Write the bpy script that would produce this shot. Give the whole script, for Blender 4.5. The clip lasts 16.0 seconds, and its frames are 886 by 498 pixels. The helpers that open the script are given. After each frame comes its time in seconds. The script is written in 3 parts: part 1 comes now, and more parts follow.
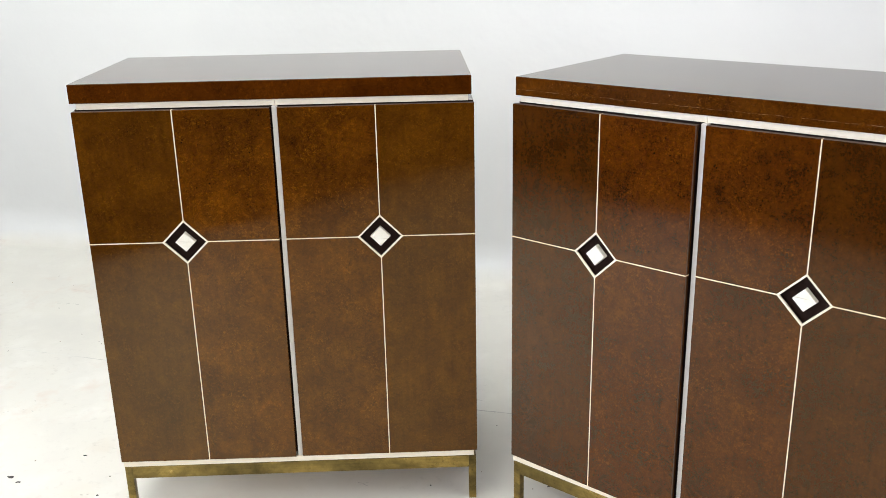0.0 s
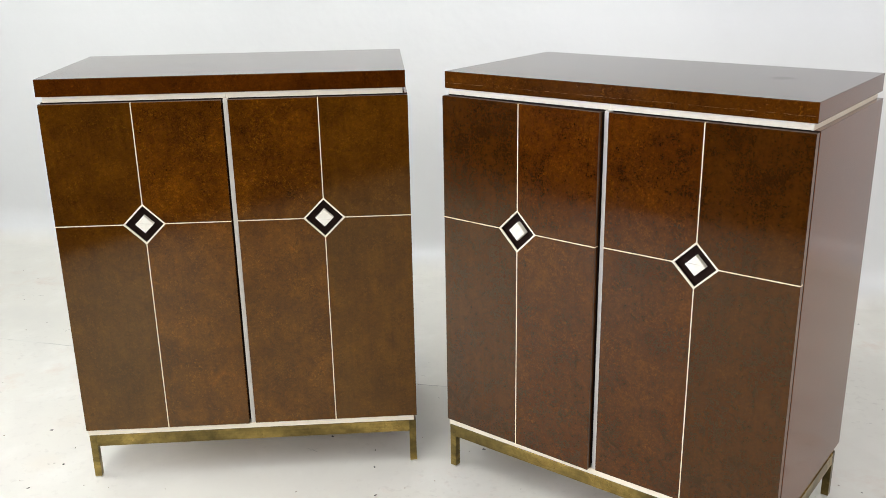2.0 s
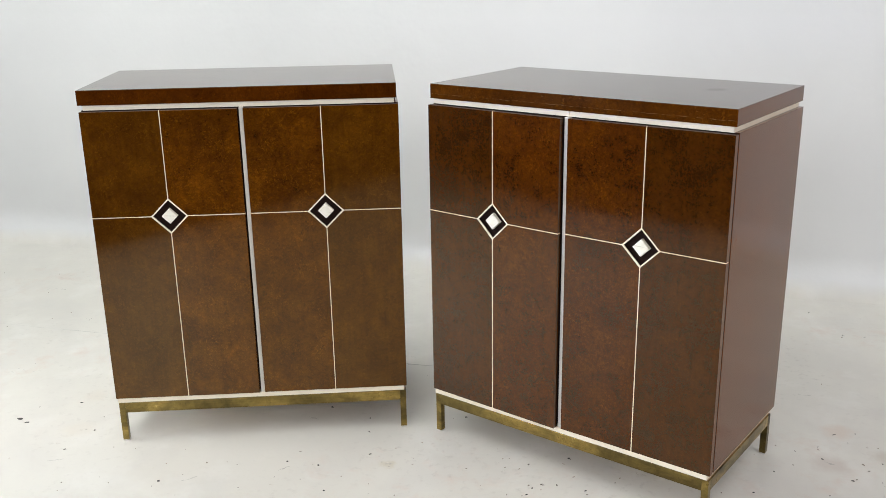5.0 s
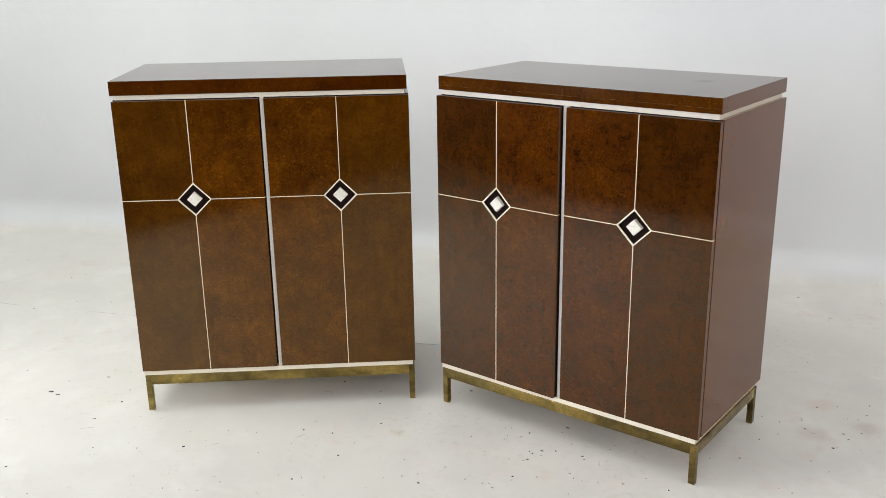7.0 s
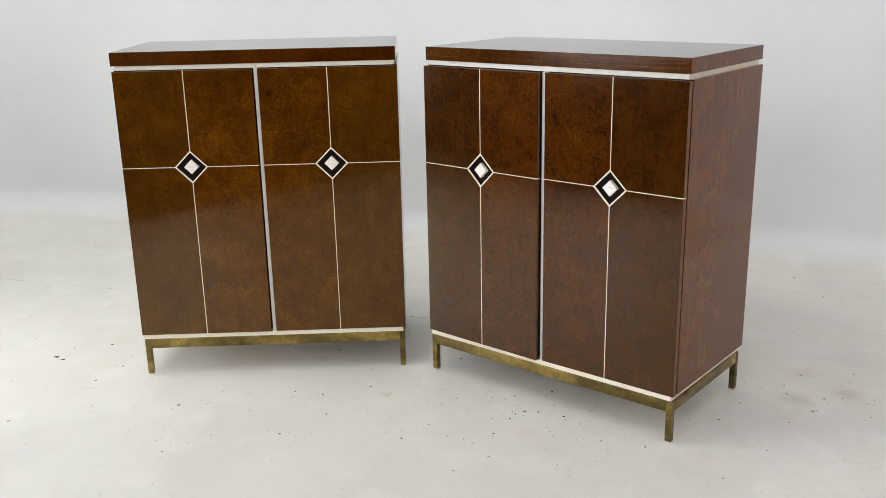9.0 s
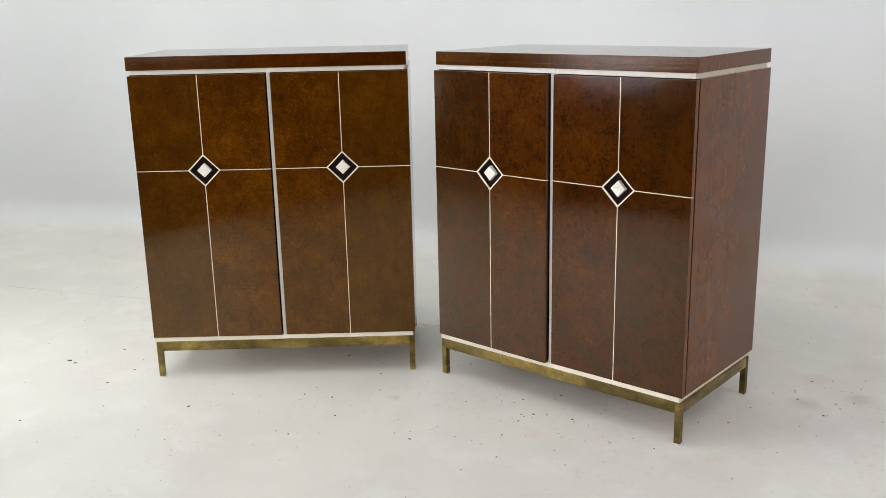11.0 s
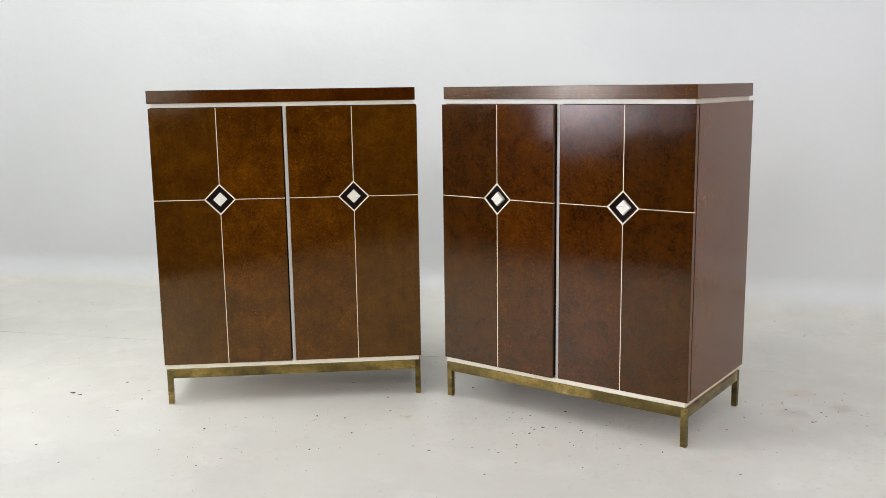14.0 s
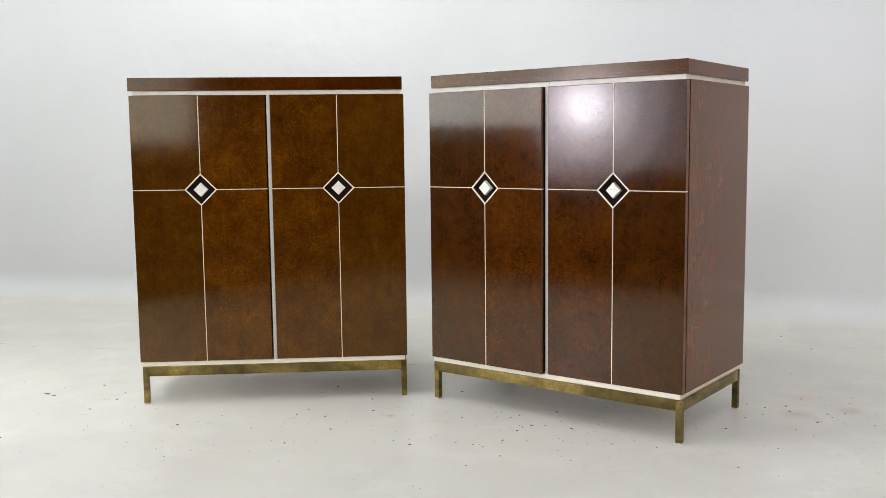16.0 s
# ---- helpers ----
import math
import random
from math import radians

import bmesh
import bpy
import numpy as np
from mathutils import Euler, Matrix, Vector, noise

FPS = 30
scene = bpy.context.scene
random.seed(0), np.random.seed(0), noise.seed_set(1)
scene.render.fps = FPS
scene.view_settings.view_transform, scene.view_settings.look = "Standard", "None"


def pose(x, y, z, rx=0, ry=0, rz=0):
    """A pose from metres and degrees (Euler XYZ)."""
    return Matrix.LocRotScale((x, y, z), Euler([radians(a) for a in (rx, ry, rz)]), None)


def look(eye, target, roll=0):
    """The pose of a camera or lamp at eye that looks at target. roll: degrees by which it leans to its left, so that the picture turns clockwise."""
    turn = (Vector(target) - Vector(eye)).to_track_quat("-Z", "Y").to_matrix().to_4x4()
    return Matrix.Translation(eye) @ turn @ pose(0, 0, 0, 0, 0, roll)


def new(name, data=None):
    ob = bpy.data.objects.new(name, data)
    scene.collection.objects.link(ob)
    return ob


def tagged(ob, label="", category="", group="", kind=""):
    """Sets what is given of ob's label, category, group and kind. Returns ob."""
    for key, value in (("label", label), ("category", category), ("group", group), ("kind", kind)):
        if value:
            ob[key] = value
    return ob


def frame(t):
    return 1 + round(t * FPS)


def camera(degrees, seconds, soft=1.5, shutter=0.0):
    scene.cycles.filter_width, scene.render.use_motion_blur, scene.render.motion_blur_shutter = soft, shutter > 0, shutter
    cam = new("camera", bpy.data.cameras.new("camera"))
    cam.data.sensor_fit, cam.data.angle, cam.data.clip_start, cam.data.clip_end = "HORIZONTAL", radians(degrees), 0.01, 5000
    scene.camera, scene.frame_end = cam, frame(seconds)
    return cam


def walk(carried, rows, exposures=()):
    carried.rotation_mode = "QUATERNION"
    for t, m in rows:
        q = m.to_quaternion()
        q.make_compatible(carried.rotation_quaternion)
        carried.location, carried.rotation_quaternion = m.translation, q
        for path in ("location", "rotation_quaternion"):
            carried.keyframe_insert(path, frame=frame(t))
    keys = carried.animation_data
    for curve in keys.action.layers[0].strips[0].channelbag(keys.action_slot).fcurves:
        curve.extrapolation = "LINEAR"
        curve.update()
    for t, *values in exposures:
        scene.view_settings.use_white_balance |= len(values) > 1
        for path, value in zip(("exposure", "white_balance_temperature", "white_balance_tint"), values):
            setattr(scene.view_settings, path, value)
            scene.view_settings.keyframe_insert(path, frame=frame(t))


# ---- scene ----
# Seconds, place of the lens in metres, yaw, pitch, roll in degrees.
cam = camera(50.51, 16.0, soft=0.7)
ROWS = [
    (0.0, 0.4860, -2.0880, 1.4236, 17.402, -18.519, 1.121),
    (0.5, 0.5244, -2.1305, 1.4219, 16.963, -18.413, 1.069),
    (1.0, 0.5671, -2.1783, 1.4205, 16.392, -18.309, 1.032),
    (1.5, 0.6014, -2.2278, 1.4247, 15.903, -18.352, 0.990),
    (2.0, 0.6270, -2.2890, 1.4248, 15.339, -18.147, 0.985),
    (2.5, 0.6594, -2.3545, 1.4255, 14.986, -17.796, 0.925),
    (3.0, 0.6914, -2.4208, 1.4363, 14.975, -17.642, 0.961),
    (3.5, 0.7248, -2.4729, 1.4491, 15.049, -17.516, 0.961),
    (4.0, 0.7295, -2.5136, 1.4554, 15.052, -17.365, 0.978),
    (6.5, 0.8019, -2.8212, 1.4869, 15.339, -17.387, 0.821),
    (7.0, 0.8009, -2.8365, 1.4743, 15.420, -17.399, 0.867),
    (7.5, 0.8186, -2.8394, 1.4494, 15.697, -17.452, 1.015),
    (8.0, 0.8764, -2.8671, 1.4155, 16.100, -17.293, 1.121),
    (8.5, 0.9412, -2.8999, 1.3770, 16.792, -16.948, 1.196),
    (9.0, 0.9687, -2.9208, 1.3471, 17.243, -16.491, 1.175),
    (11.5, 0.9995, -2.9718, 1.2625, 18.297, -14.142, 1.128),
    (12.0, 0.9373, -3.0311, 1.2569, 17.206, -13.390, 0.961),
    (12.5, 0.8612, -3.1218, 1.2546, 16.075, -12.627, 0.881),
    (13.0, 0.8000, -3.2181, 1.2470, 14.804, -11.972, 0.837),
    (13.5, 0.7723, -3.2530, 1.2028, 14.017, -11.067, 0.819),
    (14.0, 0.7981, -3.2119, 1.1278, 14.014, -9.992, 0.808),
    (14.5, 0.8307, -3.1627, 1.0624, 14.204, -9.020, 0.681),
    (15.0, 0.8570, -3.1276, 0.9954, 14.625, -8.113, 0.615),
    (15.5, 0.8622, -3.1159, 0.9234, 14.716, -7.128, 0.589),
    (16.0, 0.8702, -3.1124, 0.8727, 14.979, -6.150, 0.648),
]
EXPOSURES = [(0.0, 0.0), (3.5, -0.17), (7.0, -0.28), (9.0, -0.34), (16.0, -0.32)]
walk(cam, [(t, pose(x, y, z, 90 + pitch, roll, yaw)) for t, x, y, z, yaw, pitch, roll in ROWS], EXPOSURES)

# ---- light ----
world = bpy.data.worlds.new("studio_world")
scene.world = world
world.use_nodes = True
world.node_tree.nodes["Background"].inputs["Color"].default_value = (0.8, 0.87, 1.0, 1)
world.node_tree.nodes["Background"].inputs["Strength"].default_value = 0.05


def area_lamp(name, eye, target, sx, sy, watts, colour=(1, 1, 1), spread=180.0, shape="RECTANGLE"):
    data = bpy.data.lights.new(name, "AREA")
    data.shape, data.size, data.size_y, data.energy, data.color = shape, sx, sy, watts, colour
    data.spread = math.radians(spread)
    ob = new(name, data)
    ob.matrix_world = look(eye, target)
    return ob


# Unseen area lamps: fill added around the set, and sources inferred from door reflections
area_lamp("unseen_overhead", (-1.8, -0.8, 3.95), (-1.6, 0.4, 0.0), 3.4, 2.2, 132, (0.97, 1.0, 0.99))
# wall wash added so the backdrop grows brighter upwards
area_lamp("unseen_overhead", (-1.2, 0.55, 3.95), (-1.2, 1.74, 2.3), 3.8, 0.5, 34, (0.97, 1.0, 0.99), 110.0)
area_lamp("unseen_overhead", (2.7, -0.9, 3.95), (2.7, 0.5, 0.3), 3.0, 2.4, 60, (0.985, 0.96, 1.0))
area_lamp("unseen_overhead", (-0.7, -3.4, 3.95), (-0.5, -0.8, 0.3), 3.4, 1.6, 68, (1.0, 0.98, 0.95))
# fill added from high in front to lighten the floor under the cabinets
area_lamp("unseen_overhead", (-0.6, -6.2, 3.3), (-0.3, -0.3, 0.2), 4.4, 1.3, 150, (1.0, 0.98, 0.95))
# nested discs give the lamp mirrored in the door a soft halo
for size, watts in ((0.30, 0.27), (0.55, 0.48), (0.90, 0.68), (1.40, 0.95)):
    area_lamp("work_lamp", (-3.50 - 0.02 * size, -3.54, 1.22), (0.6, -0.3, 1.05), size, size, watts * 0.80, (0.57, 0.64, 1.0), 38.0, "DISK")
area_lamp("unseen_soft_lamp", (-0.5, -6.4, 1.95), (-0.4, -0.2, 1.2), 1.3, 2.0, 42, (0.66, 0.78, 1.0))
area_lamp("unseen_soft_lamp", (-3.55, -0.9, 1.00), (-0.4, -0.4, 0.10), 1.2, 1.2, 14, (0.96, 0.99, 1.0), 70.0)
# east fill added to brighten the second cabinet's side
area_lamp("unseen_soft_lamp", (4.4, -1.6, 2.0), (0.8, 0.0, 0.7), 1.6, 1.6, 60, (1.0, 0.96, 0.97))
# stand in for two windows mirrored in the doors; the wall has no openings
area_lamp("unseen_window_light", (-3.93, -4.25, 1.50), (0.0, -4.25, 1.50), 2.2, 1.7, 31, (0.56, 0.62, 1.0), 110.0)
area_lamp("unseen_window_light", (-3.93, -2.45, 1.70), (0.0, -2.45, 1.70), 1.3, 1.3, 24, (0.64, 0.77, 1.0), 110.0)

# ---- materials ----
def material(name):
    m = bpy.data.materials.new(name)
    m.use_nodes = True
    nt = m.node_tree
    return m, nt, nt.nodes["Principled BSDF"]


def add(nt, kind, **sets):
    n = nt.nodes.new(kind)
    for key, value in sets.items():
        if key in n.inputs:
            n.inputs[key].default_value = value
    return n


def coords(nt, out="Object", scale=(1, 1, 1), per_object=False, shift=0.0):
    tc = nt.nodes.new("ShaderNodeTexCoord")
    mp = nt.nodes.new("ShaderNodeMapping")
    mp.inputs["Scale"].default_value = scale
    mp.inputs["Location"].default_value = (shift, shift * 0.7, shift * 0.3)
    nt.links.new(tc.outputs[out], mp.inputs["Vector"])
    if per_object:
        info = nt.nodes.new("ShaderNodeObjectInfo")
        mul = nt.nodes.new("ShaderNodeMath")
        mul.operation = "MULTIPLY"
        mul.inputs[1].default_value = 37.0
        nt.links.new(info.outputs["Random"], mul.inputs[0])
        nt.links.new(mul.outputs[0], mp.inputs["Location"])
    return mp.outputs["Vector"]


def noise_tex(nt, vec, scale, detail=4.0, rough=0.55, distort=0.0):
    n = add(nt, "ShaderNodeTexNoise", Scale=scale, Detail=detail, Roughness=rough, Distortion=distort)
    nt.links.new(vec, n.inputs["Vector"])
    return n.outputs["Fac"]


def ramp(nt, fac, stops):
    r = nt.nodes.new("ShaderNodeValToRGB")
    els = r.color_ramp.elements
    while len(els) < len(stops):
        els.new(0.5)
    for el, (pos, col) in zip(els, stops):
        el.position = pos
        el.color = (*col, 1) if len(col) == 3 else (col[0], col[0], col[0], 1)
    nt.links.new(fac, r.inputs["Fac"])
    return r.outputs["Color"]


def mix(nt, fac, a, b, mode="MIX"):
    n = nt.nodes.new("ShaderNodeMix")
    n.data_type, n.blend_type = "RGBA", mode
    for value, slot in ((fac, n.inputs[0]), (a, n.inputs[6]), (b, n.inputs[7])):
        if isinstance(value, (int, float)):
            slot.default_value = value
        elif isinstance(value, tuple):
            slot.default_value = (*value, 1)
        else:
            nt.links.new(value, slot)
    return n.outputs[2]


def bump(nt, bsdf, height, strength, distance=0.001):
    b = add(nt, "ShaderNodeBump", Strength=strength, Distance=distance)
    nt.links.new(height, b.inputs["Height"])
    nt.links.new(b.outputs["Normal"], bsdf.inputs["Normal"])


def math_node(nt, op, a, b=0.0, c=0.0):
    n = nt.nodes.new("ShaderNodeMath")
    n.operation = op
    for value, slot in zip((a, b, c), n.inputs):
        if isinstance(value, (int, float)):
            slot.default_value = value
        else:
            nt.links.new(value, slot)
    return n.outputs[0]


def burl_lacquer(name, tint=(1, 1, 1), figure=1.0, shift=0.0, gloss=0.62, sheen=(1.0, 0.80, 0.48, 1), edge=0.0, worn=False, stain=None):
    """Brown burl veneer under an old hand-rubbed lacquer; figure runs from a calm sheet (0) to a full burl (1)."""
    m, nt, p = material(name)
    v = coords(nt, shift=shift)
    cloud = noise_tex(nt, v, 13, 5, 0.6, 0.5)
    k = 0.45 + 0.55 * figure
    col = ramp(nt, cloud, [(0.28, (0.056 - 0.021 * k, 0.0184 - 0.0080 * k, 0.0014 - 0.0004 * k)), (0.50, (0.056, 0.0184, 0.0014)),
                           (0.74, (0.056 + 0.024 * k, 0.0184 + 0.0098 * k, 0.0014 + 0.0008 * k))])
    wide = noise_tex(nt, v, 3.0, 2, 0.5)
    col = mix(nt, 1.0, col, ramp(nt, wide, [(0.34, (0.86, 0.86, 0.89)), (0.66, (1.12, 1.12, 1.08))]), "MULTIPLY")
    info = nt.nodes.new("ShaderNodeObjectInfo")
    col = mix(nt, 1.0, col, ramp(nt, info.outputs["Random"], [(0.0, (0.92, 0.92, 0.93)), (1.0, (1.07, 1.07, 1.05))]), "MULTIPLY")
    # flame-red and dark islands of the burl, then its fine curdled grain
    isle_tone = noise_tex(nt, v, 30, 3, 0.6, 1.4)
    col = mix(nt, 0.25 + 0.35 * figure, col, ramp(nt, isle_tone, [(0.34, (0.34, 0.31, 0.30)), (0.50, (0.5,)), (0.68, (0.66, 0.64, 0.62))]), "OVERLAY")
    curdle = noise_tex(nt, v, 130, 4, 0.6, 1.2)
    col = mix(nt, 0.16 + 0.20 * figure, col, ramp(nt, curdle, [(0.34, (0.22,)), (0.50, (0.49,)), (0.66, (0.80,))]), "OVERLAY")
    # thin curled grain lines, pale and dark, broken into short hooks
    hook = noise_tex(nt, v, 85, 2, 0.5, 2.2)
    broken = noise_tex(nt, v, 120, 2, 0.5)
    for level, shade, amount in ((0.475, (0.80, 0.76, 0.66), 0.26 + 0.60 * figure), (0.535, (0.22, 0.20, 0.20), 0.24 + 0.56 * figure)):
        line = ramp(nt, hook, [(level - 0.022, (0.0,)), (level, (amount,)), (level + 0.022, (0.0,))])
        gate = ramp(nt, broken, [(0.44, (0.0,)), (0.54, (1.0,))] if level < 0.5 else [(0.46, (1.0,)), (0.56, (0.0,))])
        col = mix(nt, mix(nt, 1.0, line, gate, "MULTIPLY"), col, shade, "OVERLAY")
    # soft vertical draw of the veneer, stronger where the sheet is calm
    streak = noise_tex(nt, coords(nt, scale=(90, 90, 4.5), shift=shift), 1.0, 5, 0.65)
    col = mix(nt, 0.60 - 0.28 * figure, col, ramp(nt, streak, [(0.36, (0.39,)), (0.64, (0.61,))]), "OVERLAY")
    # short golden flecks of curled grain, thicker in patches, over softer lighter islands
    fleck = ramp(nt, noise_tex(nt, v, 170, 3, 0.6, 1.1), [(0.50, (0.0,)), (0.64, (1.0,))])
    swirl = ramp(nt, noise_tex(nt, v, 60, 2, 0.55, 1.6), [(0.42, (0.25,)), (0.50, (1.0,)), (0.58, (0.25,))])
    where = ramp(nt, noise_tex(nt, v, 15, 3, 0.65), [(0.36, (0.03 + 0.06 * figure,)), (0.66, (0.10 + 0.55 * figure,))])
    col = mix(nt, mix(nt, 1.0, mix(nt, 1.0, fleck, swirl, "MULTIPLY"), where, "MULTIPLY"), col, (0.19, 0.080, 0.0095))
    # clusters of dark bark pits
    pit = add(nt, "ShaderNodeTexVoronoi", Scale=120.0, Randomness=1.0)
    nt.links.new(v, pit.inputs["Vector"])
    pits = ramp(nt, pit.outputs["Distance"], [(0.16, (1.0,)), (0.34, (0.0,))])
    cluster = ramp(nt, noise_tex(nt, v, 17, 3, 0.6, 0.6), [(0.57, (0.0,)), (0.69, (0.12 + 0.68 * figure,))])
    col = mix(nt, mix(nt, 1.0, pits, cluster, "MULTIPLY"), col, (0.012, 0.0050, 0.0016))
    col = mix(nt, 1.0, col, tint, "MULTIPLY")
    sep = nt.nodes.new("ShaderNodeSeparateXYZ")
    nt.links.new(coords(nt), sep.inputs[0])
    front = math_node(nt, "LESS_THAN", sep.outputs["Y"], 0.0008)
    if worn:
        # broken pale splits along the edge veneer, with chips
        wob = math_node(nt, "MULTIPLY_ADD", noise_tex(nt, coords(nt, scale=(1, 1, 0.2)), 14, 4), 0.010, sep.outputs["Z"])
        gap = math_node(nt, "ABSOLUTE", math_node(nt, "SUBTRACT", wob, 1.0925))
        mr = add(nt, "ShaderNodeMapRange", **{"From Min": 0.0002, "From Max": 0.0008, "To Min": 1.0, "To Max": 0.0})
        nt.links.new(gap, mr.inputs["Value"])
        gate = ramp(nt, noise_tex(nt, coords(nt, scale=(1, 1, 3)), 26, 6, 0.85), [(0.47, (0.0,)), (0.58, (0.75,))])
        col = mix(nt, math_node(nt, "MULTIPLY", math_node(nt, "MULTIPLY", mr.outputs[0], gate), front), col, (0.23, 0.145, 0.085))
        flecks = ramp(nt, noise_tex(nt, coords(nt, scale=(1, 1, 1.6)), 150, 4, 0.7), [(0.60, (0.0,)), (0.70, (0.8,))])
        near = ramp(nt, noise_tex(nt, coords(nt, scale=(1, 1, 2)), 7, 3), [(0.46, (0.0,)), (0.58, (1.0,))])
        col = mix(nt, math_node(nt, "MULTIPLY", math_node(nt, "MULTIPLY", flecks, near), front), col, (0.22, 0.115, 0.055))
    if stain:
        # a dried reddish ring left on the table top
        warp = nt.nodes.new("ShaderNodeVectorMath")
        warp.operation = "MULTIPLY_ADD"
        fuzz = add(nt, "ShaderNodeTexNoise", Scale=45.0, Detail=4.0, Roughness=0.7)
        nt.links.new(coords(nt), fuzz.inputs["Vector"])
        nt.links.new(fuzz.outputs["Color"], warp.inputs[0])
        warp.inputs[1].default_value = (0.04, 0.03, 0.0)
        nt.links.new(coords(nt), warp.inputs[2])
        far = nt.nodes.new("ShaderNodeVectorMath")
        far.operation = "DISTANCE"
        nt.links.new(warp.outputs[0], far.inputs[0])
        far.inputs[1].default_value = (stain[0] + 0.02, stain[1] + 0.015, H)
        col = mix(nt, ramp(nt, far.outputs["Value"], [(stain[2] * 0.4, (0.8,)), (stain[2], (0.0,))]), col, (0.06, 0.014, 0.009))
        for x, y, size in ((0.875, 0.285, 0.0030), (0.835, 0.265, 0.0026), (0.852, 0.290, 0.0016)):
            chip = nt.nodes.new("ShaderNodeVectorMath")
            chip.operation = "DISTANCE"
            nt.links.new(coords(nt), chip.inputs[0])
            chip.inputs[1].default_value = (x, y, H)
            col = mix(nt, ramp(nt, chip.outputs["Value"], [(size * 0.6, (0.9,)), (size, (0.0,))]), col, (0.010, 0.005, 0.003))
        nt.links.new(ramp(nt, far.outputs["Value"], [(stain[2] * 0.4, (gloss * 0.3,)), (stain[2], (gloss,))]), p.inputs["Specular IOR Level"])
    nt.links.new(col, p.inputs["Base Color"])
    rr = ramp(nt, noise_tex(nt, v, 11, 4, 0.6), [(0.3, (0.065,)), (0.7, (0.105,))])
    nt.links.new(rr, p.inputs["Roughness"])
    p.inputs["IOR"].default_value = 1.5
    p.inputs["Specular IOR Level"].default_value = gloss
    p.inputs["Specular Tint"].default_value = sheen
    # orange peel, slow waves and upright rubbing marks in the lacquer
    peel = noise_tex(nt, v, 170, 3, 0.5)
    rub = noise_tex(nt, coords(nt, scale=(60, 60, 7), shift=shift), 1.0, 3, 0.6)
    b = add(nt, "ShaderNodeBump", Strength=0.034, Distance=0.0014)
    nt.links.new(mix(nt, 0.75, mix(nt, 0.7, peel, rub), noise_tex(nt, v, 18, 2, 0.5)), b.inputs["Height"])
    normal = b.outputs["Normal"]
    if edge:
        # the long edge is telegraphing its laminations as fine level ripples
        ply = noise_tex(nt, coords(nt, scale=(5.0, 5.0, 130)), 1.0, 5, 0.65)
        pimple = noise_tex(nt, coords(nt), 210, 3, 0.6)
        rough_part = ramp(nt, noise_tex(nt, coords(nt, scale=(1, 1, 0.3)), 6, 3), [(0.45, (0.15,)), (0.62, (0.8,))])
        b2 = add(nt, "ShaderNodeBump", Distance=0.0010)
        nt.links.new(math_node(nt, "MULTIPLY", front, edge), b2.inputs["Strength"])
        nt.links.new(mix(nt, rough_part, ply, pimple), b2.inputs["Height"])
        nt.links.new(normal, b2.inputs["Normal"])
        normal = b2.outputs["Normal"]
    nt.links.new(normal, p.inputs["Normal"])
    return m


def ivory(name, colour, rough=0.35):
    m, nt, p = material(name)
    v = coords(nt, per_object=True)
    grain = noise_tex(nt, coords(nt, scale=(1, 1, 1)), 90, 4, 0.6, 0.6)
    dirt = noise_tex(nt, v, 16, 4, 0.6)
    col = mix(nt, ramp(nt, grain, [(0.4, (0.0,)), (0.75, (0.35,))]), colour, tuple(k * f for k, f in zip(colour, (0.88, 0.83, 0.72))))
    col = mix(nt, ramp(nt, dirt, [(0.55, (0.0,)), (0.8, (0.4,))]), col, tuple(k * f for k, f in zip(colour, (0.80, 0.74, 0.62))))
    nt.links.new(col, p.inputs["Base Color"])
    p.inputs["Roughness"].default_value = rough
    bump(nt, p, grain, 0.08, 0.001)
    return m


def brass(name):
    """Old brass bar: a dull olive tarnish with rubbed golden stretches, drawn lengthways, and dark specks."""
    m, nt, p = material(name)
    v = coords(nt, per_object=True)
    a = noise_tex(nt, coords(nt, scale=(5, 5, 11), per_object=True), 1.0, 4, 0.6, 0.4)
    b = noise_tex(nt, v, 85, 4, 0.7, 0.6)
    col = ramp(nt, a, [(0.30, (0.070, 0.053, 0.021)), (0.50, (0.190, 0.138, 0.045)), (0.70, (0.43, 0.30, 0.090))])
    draw = noise_tex(nt, coords(nt, scale=(4, 4, 240), per_object=True), 1.0, 3, 0.6)
    col = mix(nt, 0.22, col, ramp(nt, draw, [(0.34, (0.34,)), (0.66, (0.64,))]), "OVERLAY")
    col = mix(nt, 0.6, col, ramp(nt, noise_tex(nt, v, 30, 5, 0.7, 0.6), [(0.34, (0.30,)), (0.66, (0.70,))]), "OVERLAY")
    col = mix(nt, ramp(nt, b, [(0.60, (0.0,)), (0.74, (0.55,))]), col, (0.045, 0.032, 0.016))
    nt.links.new(col, p.inputs["Base Color"])
    p.inputs["Metallic"].default_value = 1.0
    nt.links.new(ramp(nt, a, [(0.3, (0.40,)), (0.7, (0.24,))]), p.inputs["Roughness"])
    bump(nt, p, mix(nt, 0.5, b, draw), 0.10, 0.001)
    return m


def plain(name, colour, rough, spread=0.1, scale=8.0):
    m, nt, p = material(name)
    f = noise_tex(nt, coords(nt), scale, 4)
    lo, hi = tuple(k * (1 - spread) for k in colour), tuple(min(1, k * (1 + spread)) for k in colour)
    nt.links.new(ramp(nt, f, [(0.3, lo), (0.7, hi)]), p.inputs["Base Color"])
    p.inputs["Roughness"].default_value = rough
    bump(nt, p, f, 0.04, 0.002)
    return m


